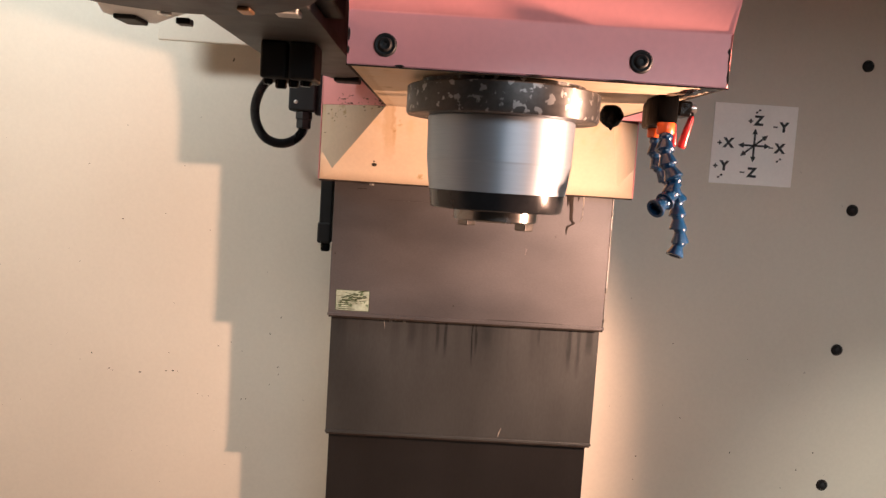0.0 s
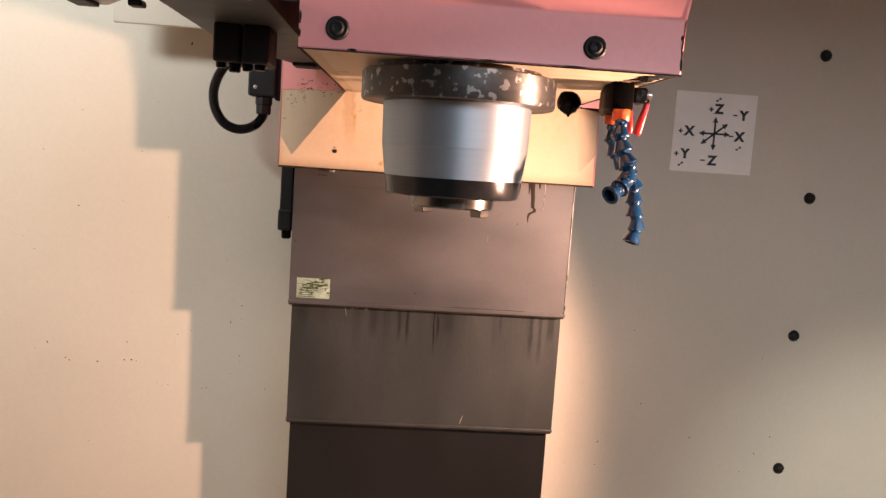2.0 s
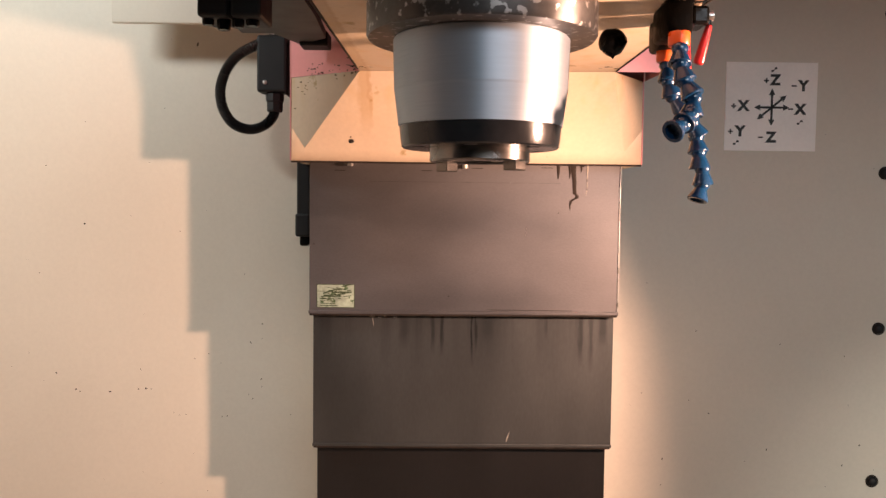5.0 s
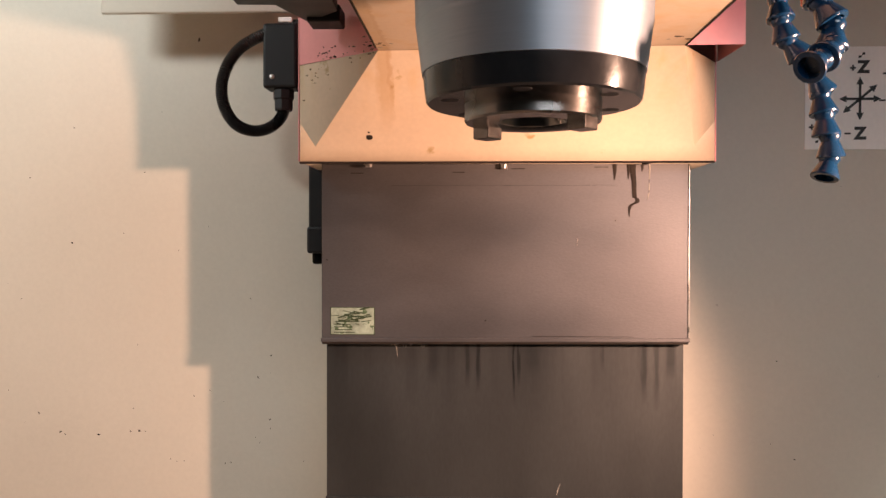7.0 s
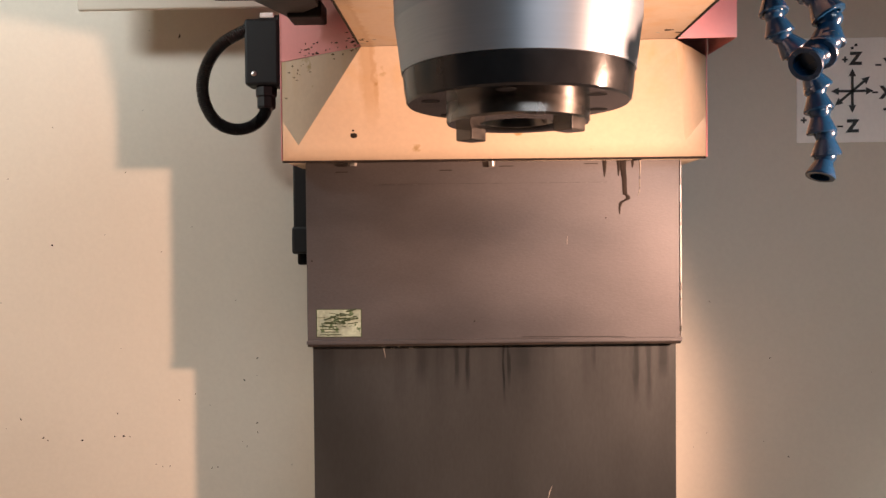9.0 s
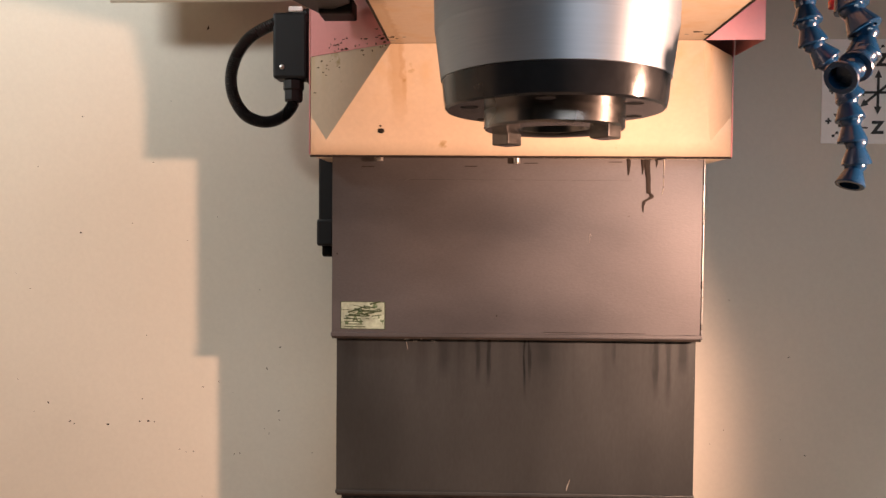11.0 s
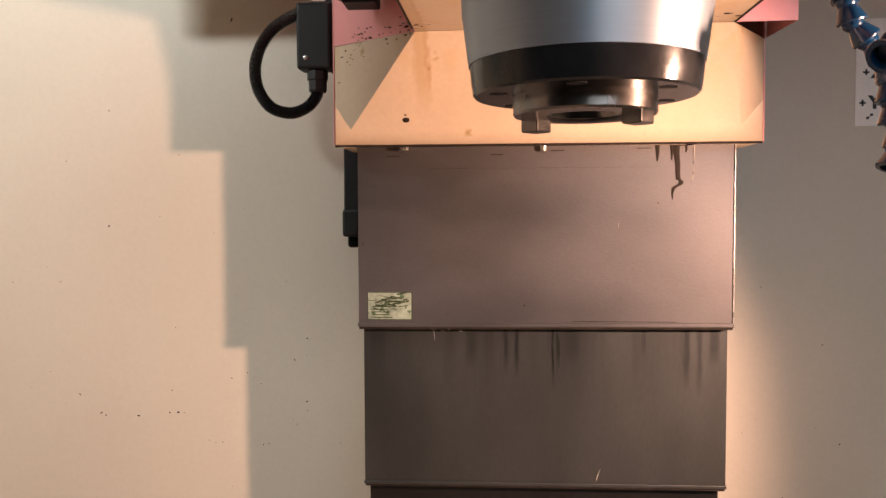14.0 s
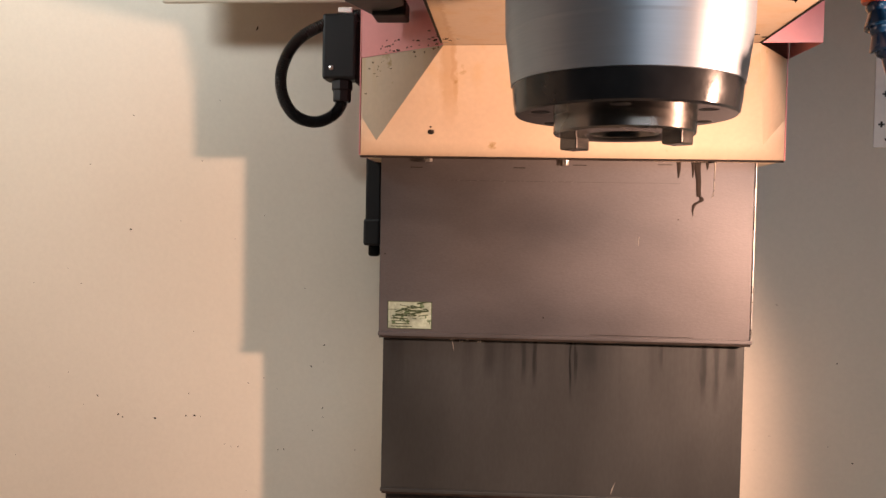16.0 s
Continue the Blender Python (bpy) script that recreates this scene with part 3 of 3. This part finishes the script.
# ---- spindle ----
spindle = thing("spindle", "machine spindle with silver housing and black nose ring", "spindle", at=(0.0002, 0.855, 0))
SC = (0, 0, 0)
part("flange", lathe([(0.086, 1.6045), (0.086, 1.5955), (0.1008, 1.5950), (0.1020, 1.5938), (0.1020, 1.5680), (0.1005, 1.5655), (0.077, 1.5655)], 96), FLANGE, spindle, "worn dark steel flange", True)
part("housing", lathe([(0.0770, 1.5656), (0.0783, 1.5640), (0.0772, 1.5200), (0.0767, 1.5180), (0.0730, 1.4888), (0.069, 1.4888)], 128), ALU, spindle, "turned aluminium housing", True, 4)
part("nose_ring", lathe([(0.0680, 1.4892), (0.0722, 1.4885), (0.0713, 1.4775), (0.0702, 1.4710), (0.0688, 1.4697), (0.044, 1.4697)], 96), BLACK_OXIDE, spindle, "black oxide nose ring", True, 25)
part("nose", lathe([(0.0450, 1.4710), (0.0450, 1.4592), (0.0440, 1.4578), (0.0260, 1.4578), (0.0235, 1.4592), (0.0150, 1.4900), (0, 1.4900)], 80), NOSE, spindle, "ground steel spindle nose", True, 30)
# Flush black discs stand in for the shade inside the bolt recesses.
for k in range(6):
    a = radians(20 + 60 * k)
    part("counterbore_shade", lathe([(0, 0), (0.0058, 0.0), (0.0062, 0.0006), (0.0062, 0.002)], 20, (0.0575 * math.cos(a), 0.0575 * math.sin(a), 1.46955)), BLACK, spindle, smooth=True)
for turn in (-38, 142):
    bm = box(0.0305, 0.0440, -0.0079, 0.0079, 1.4500, 1.4608, 0.0010, 2)
    bmesh.ops.transform(bm, matrix=pose(0, 0, 0, 0, 0, turn), verts=bm.verts)
    part("drive_key", bm, NOSE, spindle, "steel drive key")

# ---- coolant plug, valve and hoses under the head ----
plug = thing("coolant_plug", "oily black round plug under the head", "plug")
part("knob", blob((0.137, 0.955, 1.5855), 0.0135, 0.0135, 0.0140, 0.18, 2, 3), BLACK_OILY, plug, smooth=True)
part("drip", blob((0.137, 0.951, 1.5725), 0.0022, 0.0022, 0.0045, 0.1, 4, 1), BLACK_OILY, plug, smooth=True)

valve = thing("coolant_valve", "greasy black coolant valve block with red lever", "coolant valve")
part("block", box(0.1625, 0.186, 0.846, 0.898, 1.5715, 1.6030, 0.004, 2), GREASY, valve, smooth=True)
part("block", box(0.172, 0.199, 0.902, 0.950, 1.5725, 1.6035, 0.004, 2), GREASY, valve, smooth=True)
part("fitting", box(0.1858, 0.2015, 0.850, 0.882, 1.5815, 1.5980, 0.003, 2), BLACK_OILY, valve)
bm = lathe([(0, 0), (0.0045, 0), (0.0050, 0.001), (0.0050, 0.006), (0, 0.006)], 12)
bmesh.ops.transform(bm, matrix=pose(0.2015, 0.862, 1.591, 0, 90, 0), verts=bm.verts)
part("spindle_nut", bm, BRIGHT, valve, smooth=True)
for lx, ly, lz, lean, size in ((0.2040, 0.862, 1.5835, 14, 1.0), (0.2040, 0.925, 1.5800, -2, 0.75)):
    bm = box(-0.0034, 0.0034, -0.0045, 0.0045, -0.036, 0.0, 0.0026, 3)
    for v in bm.verts:
        v.co.x += 0.0030 * (v.co.z / 0.036 + 0.5) ** 2
        v.co.x *= 0.7 + 0.6 * min(1, -v.co.z / 0.022)
    bmesh.ops.transform(bm, matrix=pose(lx, ly, lz, 4, lean, 0) @ Matrix.Diagonal((size, 1, size, 1)), verts=bm.verts)
    part("lever", bm, LEVER_RED, valve, "red plastic lever", smooth=True, sharp=50)
part("lever_root", box(0.2016, 0.2060, 0.8590, 0.8660, 1.5800, 1.5930, 0.0015, 2), BLACK_OILY, valve)


def hose_segment():
    return lathe([(0, 0.0105), (0.0045, 0.0105), (0.0066, 0.0085), (0.0072, 0.006), (0.0062, 0.0035), (0.0058, 0.0025), (0.0064, 0.001), (0.0092, -0.0065), (0.0096, -0.0078),
                  (0.0092, -0.0088), (0.0066, -0.0088), (0.0055, -0.002), (0, -0.002)], 20)


seg_mesh = None


def coolant_hose(points, label, collar, size=1.0):
    """Ball-jointed links strung along a line."""
    global seg_mesh
    hose = thing("coolant_hose", label, "coolant hose", "coolant hoses", at=points[0])
    base = Vector(points[0])
    if collar:
        bm = lathe([(0.0040, 0.006), (0.0088, 0.006), (0.0094, 0.0048), (0.0094, -0.0050), (0.0086, -0.0065), (0.0040, -0.0065)], 24)
        part("collar", bm, ORANGE, hose, "orange threaded collar", True)
    line = glide([Vector(p) - base for p in points], 24)
    run, step, k = 0.0, 0.0159 * size, 0
    for a, b in zip(line, line[1:]):
        run += (b - a).length
        if run >= step:
            run -= step
            k += 1
            if seg_mesh is None:
                ob = part("link", hose_segment(), BLUE, hose, smooth=True)
                seg_mesh = ob.data
            else:
                ob = new("link", seg_mesh)
                ob.parent = hose
            way = (b - a).normalized()
            wob = Vector((random.uniform(-0.1, 0.1), random.uniform(-0.1, 0.1), 0))
            ob.matrix_basis = Matrix.Translation(b) @ (-(way + wob)).to_track_quat("Z", "Y").to_matrix().to_4x4() @ Matrix.Diagonal((1.06 * size, 1.06 * size, 1.04 * size, 1))
    return hose


coolant_hose([(0.185, 0.930, 1.5685), (0.187, 0.925, 1.542), (0.192, 0.925, 1.528), (0.200, 0.925, 1.518), (0.209, 0.925, 1.506), (0.216, 0.927, 1.494), (0.217, 0.925, 1.480), (0.220, 0.925, 1.462),
              (0.2230, 0.925, 1.448), (0.2175, 0.922, 1.4265)], "blue jointed coolant hose hanging from an orange collar", True)
coolant_hose([(0.173, 0.845, 1.5670), (0.172, 0.836, 1.545), (0.175, 0.832, 1.530), (0.180, 0.828, 1.516), (0.181, 0.828, 1.506), (0.175, 0.820, 1.495), (0.161, 0.809, 1.484)],
             "blue jointed coolant hose bent forward, open end", True, 1.0)

# ---- tool changer arm on the left ----
arm = thing("tool_changer_arm", "dark grey tool changer arm with black blocks", "tool changer")
part("arm_plate", slab([(-0.305, 0.55), (-0.190, 0.55), (-0.190, 1.10), (-0.197, 1.24), (-0.240, 1.285), (-0.262, 1.212), (-0.305, 1.212)], 1.645, 1.657, 0.001), DARK_GREY, arm)
# Unseen bodies added above the plate to shade the red flank and wall.
part("shade_body", box(-0.300, -0.196, 0.62, 1.205, 1.6575, 2.12, 0.006, 2), DARK_GREY, arm)
part("shade_body", box(-0.385, -0.196, 0.70, 1.265, 1.742, 2.14, 0.006, 2), DARK_GREY, arm)
part("tip_block", box(-0.238, -0.198, 1.262, 1.300, 1.640, 1.66, 0.002), BLACK, arm)
part("motor_block", box(-0.277, -0.247, 0.930, 0.985, 1.602, 1.6455, 0.003), BLACK, arm)
part("motor_block", box(-0.244, -0.214, 0.930, 0.985, 1.602, 1.6455, 0.003), BLACK, arm)
part("guide_rail", box(-0.20, -0.172, 0.60, 0.86, 1.660, 1.69, 0.003), BLACK, arm)
bm = lathe([(0, 0.0), (0.124, 0.0), (0.132, 0.003), (0.132, 0.008), (0, 0.008)], 64, (-0.297, 0.630, 1.6365))
part("turret_disc", bm, BLACK, arm, smooth=True)
part("gripper", box(-0.246, -0.234, 0.700, 0.722, 1.6325, 1.6365, 0.002), BRONZE, arm, "bronze gripper pad")
part("stop_block", box(-0.222, -0.200, 0.735, 0.762, 1.640, 1.6455, 0.001), LIGHT_GREY, arm)
# Seen bracket, carried up out of view to shade the flank from the tube.
bm = slab([(-0.488, 0.98), (-0.528, 1.085), (-0.512, 1.148), (-0.474, 1.150), (-0.430, 1.085), (-0.388, 1.04), (-0.360, 0.96), (-0.305, 0.86), (-0.306, 0.60), (-0.42, 0.60)], 1.690, 1.93, 0.004)
part("bracket_casting", bm, LIGHT_GREY, arm, "light grey cast bracket", smooth=True)
bm = lathe([(0, -0.006), (0.0035, -0.006), (0.004, -0.011), (0.0080, -0.011), (0.0088, -0.009), (0.0088, 0.002)], 20)
bmesh.ops.translate(bm, verts=bm.verts, vec=(-0.417, 1.012, 1.690))
part("cap_screw", bm, BRIGHT, arm, smooth=True)
part("rubber_pad", box(-0.512, -0.482, 1.085, 1.135, 1.684, 1.6905, 0.002), BLACK, arm)
part("rubber_pad", box(-0.428, -0.409, 1.085, 1.105, 1.682, 1.6905, 0.002), BLACK, arm)
for x, y, r, h in ((-0.270, 0.945, 0.006, 0.006), (-0.255, 0.948, 0.007, 0.010), (-0.240, 0.946, 0.006, 0.008), (-0.226, 0.948, 0.007, 0.006)):
    part("connector", lathe([(0, -h), (r * 0.8, -h), (r, -h + 0.002), (r, 0.001)], 12, (x, y, 1.602)), BLACK_OILY, arm, smooth=True)

# ---- limit switch with its looped cable ----
switch = thing("limit_switch", "black limit switch box with looped conduit", "limit switch")
part("housing", box(-0.350, -0.300, 1.482, 1.520, 1.605, 1.700, 0.004), BLACK, switch)
part("bracket", box(-0.302, -0.272, 1.490, 1.515, 1.600, 1.690, 0.002), BLACK, switch)
bm = lathe([(0, 0.0024), (0.002, 0.0024), (0.0034, 0.0016), (0.0036, 0.0)], 16)
bmesh.ops.transform(bm, matrix=pose(-0.336, 1.482, 1.621, 90), verts=bm.verts)
part("screw", bm, BRIGHT, switch, "bright screw", smooth=True)
part("cable_gland", lathe([(0.006, -0.032), (0.0125, -0.032), (0.0135, -0.029), (0.0135, -0.016), (0.0155, -0.014), (0.0155, -0.002), (0.013, 0.0), (0, 0)], 8, (-0.323, 1.500, 1.6055)), BLACK, switch)
loop = glide([(-0.322, 1.500, 1.590), (-0.325, 1.499, 1.568), (-0.338, 1.497, 1.552), (-0.358, 1.494, 1.5435), (-0.378, 1.490, 1.5455), (-0.395, 1.487, 1.556), (-0.408, 1.484, 1.580), (-0.4105, 1.482, 1.610),
              (-0.401, 1.482, 1.640), (-0.382, 1.484, 1.665), (-0.352, 1.490, 1.684), (-0.322, 1.500, 1.698), (-0.290, 1.515, 1.706)], 20)
part("conduit", tube(loop, 0.0086, 18, 0.07), CONDUIT, switch, "ribbed black conduit")
part("white_piece", box(-0.3260, -0.3060, 1.4795, 1.4830, 1.7005, 1.7075, 0.001, 1), SIGN_WHITE, switch, "small white piece")

# ---- runs of dried coolant on the way cover ----
stain = thing("coolant_stain", "dark dried coolant drips on the steel cover", "stain")
for pts, ws in (([(0.171, 1.486), (0.172, 1.474), (0.1735, 1.462), (0.1738, 1.448), (0.1745, 1.441)], [0.010, 0.0075, 0.0065, 0.0060, 0.0060]),
                ([(0.1745, 1.442), (0.1775, 1.440), (0.1785, 1.437), (0.176, 1.4345), (0.172, 1.4330), (0.1685, 1.430), (0.1672, 1.424), (0.1676, 1.416)], [0.005, 0.0055, 0.0060, 0.0065, 0.0062, 0.0048, 0.0028, 0.0010]),
                ([(0.1477, 1.486), (0.1482, 1.476), (0.1478, 1.465)], [0.006, 0.0045, 0.0015]),
                ([(0.166, 1.486), (0.1663, 1.478), (0.166, 1.466)], [0.005, 0.0038, 0.0012]),
                ([(0.1840, 1.486), (0.1845, 1.481), (0.184, 1.476)], [0.004, 0.003, 0.001])):
    part("drip_run", flat_run([(x - 0.0015, z - 0.003) for x, z in pts], ws, 1.3896), GRIME, stain)
for x0, x1, z in ((-0.205, -0.188, 1.4715), (-0.068, -0.052, 1.4725), (0.010, 0.028, 1.4770), (0.120, 0.138, 1.4790)):
    part("smear", box(x0, x1, 1.3893, 1.3899, z - 0.0005, z + 0.0005), GRIME, stain)
part("rub_line", box(-0.150, 0.150, 1.3894, 1.3899, 1.4546, 1.45495), OIL_RUN, stain)
part("hem_scratch", box(0.038, 0.172, 1.3892, 1.3899, 1.2535, 1.2541), GRIME, stain)
for x, z in ((0.148, 1.4085), (-0.024, 1.2745), (-0.2375, 1.355)):
    part("fleck", blob((x, 1.3897, z), 0.0014, 0.0005, 0.0012, 0.4, 3, 1), GRIME, stain)
pale = thing("coolant_residue", "pale dried coolant runs on the steel cover", "stain")
for pts, ws in (([(0.192, 1.486), (0.1925, 1.474), (0.1920, 1.462)], [0.002, 0.0016, 0.0010]), ([(0.1918, 1.458), (0.1920, 1.448)], [0.0012, 0.0010]), ([(0.1918, 1.445), (0.190, 1.437)], [0.0012, 0.0006]),
                ([(0.098, 1.385), (0.0975, 1.379), (0.0972, 1.373)], [0.0003, 0.0006, 0.0002])):
    part("drip_run", flat_run(pts, ws, 1.3896), RESIDUE, pale)
for k in range(12):
    x = -0.157 + rnd.random() * 0.05
    part("crust", blob((x, 1.4070, 1.2385 + rnd.uniform(-0.0015, 0.0015)), rnd.uniform(0.0008, 0.003), 0.0008, rnd.uniform(0.0006, 0.0016), 0.6, k, 1), RESIDUE, pale)
for pts, ws in (([(-0.146, 1.238), (-0.1445, 1.231), (-0.1435, 1.224)], [0.0006, 0.0010, 0.0003]), ([(0.078, 1.052), (0.0745, 1.043), (0.073, 1.036)], [0.0006, 0.0016, 0.0006])):
    part("drip_run", flat_run(pts, ws, 1.4076), RESIDUE, pale)
# ---- dirt on the rear wall ----
rnd = random.Random(11)
verts, faces = [], []
SPOTS = ((-0.569, 1.490), (-0.397, 1.288), (-0.385, 1.162), (-0.364, 1.197), (-0.517, 1.025), (-0.429, 1.025), (-0.708, 1.071), (-0.701, 1.067), (-0.593, 1.073), (-0.579, 1.074), (-0.569, 1.073), (-0.645, 1.067), (0.335, 1.078), (0.460, 1.041), (0.432, 1.194), (-0.463, 1.140), (-0.489, 1.131), (-0.684, 1.562), (-0.480, 1.702), (-0.365, 1.080))
for k in range(60 + len(SPOTS)):
    x = rnd.choice((rnd.uniform(-0.95, -0.30), rnd.uniform(-0.95, -0.30), rnd.uniform(0.30, 0.95)))
    z = rnd.uniform(0.75, 1.75) if k % 3 else rnd.gauss(1.03, 0.06)
    if k >= 60:
        x, z = SPOTS[k - 60]
    r, n, first = (0.0008 if k >= 60 else 0.0005) + 0.0010 * rnd.random() ** 3, rnd.randint(5, 8), len(verts)
    lean, long_ = rnd.uniform(0, math.pi), rnd.uniform(1.0, 2.6)
    for j in range(n):
        a = 2 * math.pi * j / n
        u, w = r * long_ * math.cos(a) * rnd.uniform(0.6, 1.2), r * math.sin(a) * rnd.uniform(0.6, 1.2)
        verts.append((x + u * math.cos(lean) - w * math.sin(lean), WALL_Y - 0.0005, z + u * math.sin(lean) + w * math.cos(lean)))
    faces.append(list(range(first, first + n)))
me = bpy.data.meshes.new("dirt_specks")
me.from_pydata(verts, [], faces)
me.materials.append(GRIME)
tagged(new("dirt_specks", me), "small dark dirt specks scattered on the cream wall", "dirt", kind="stuff")
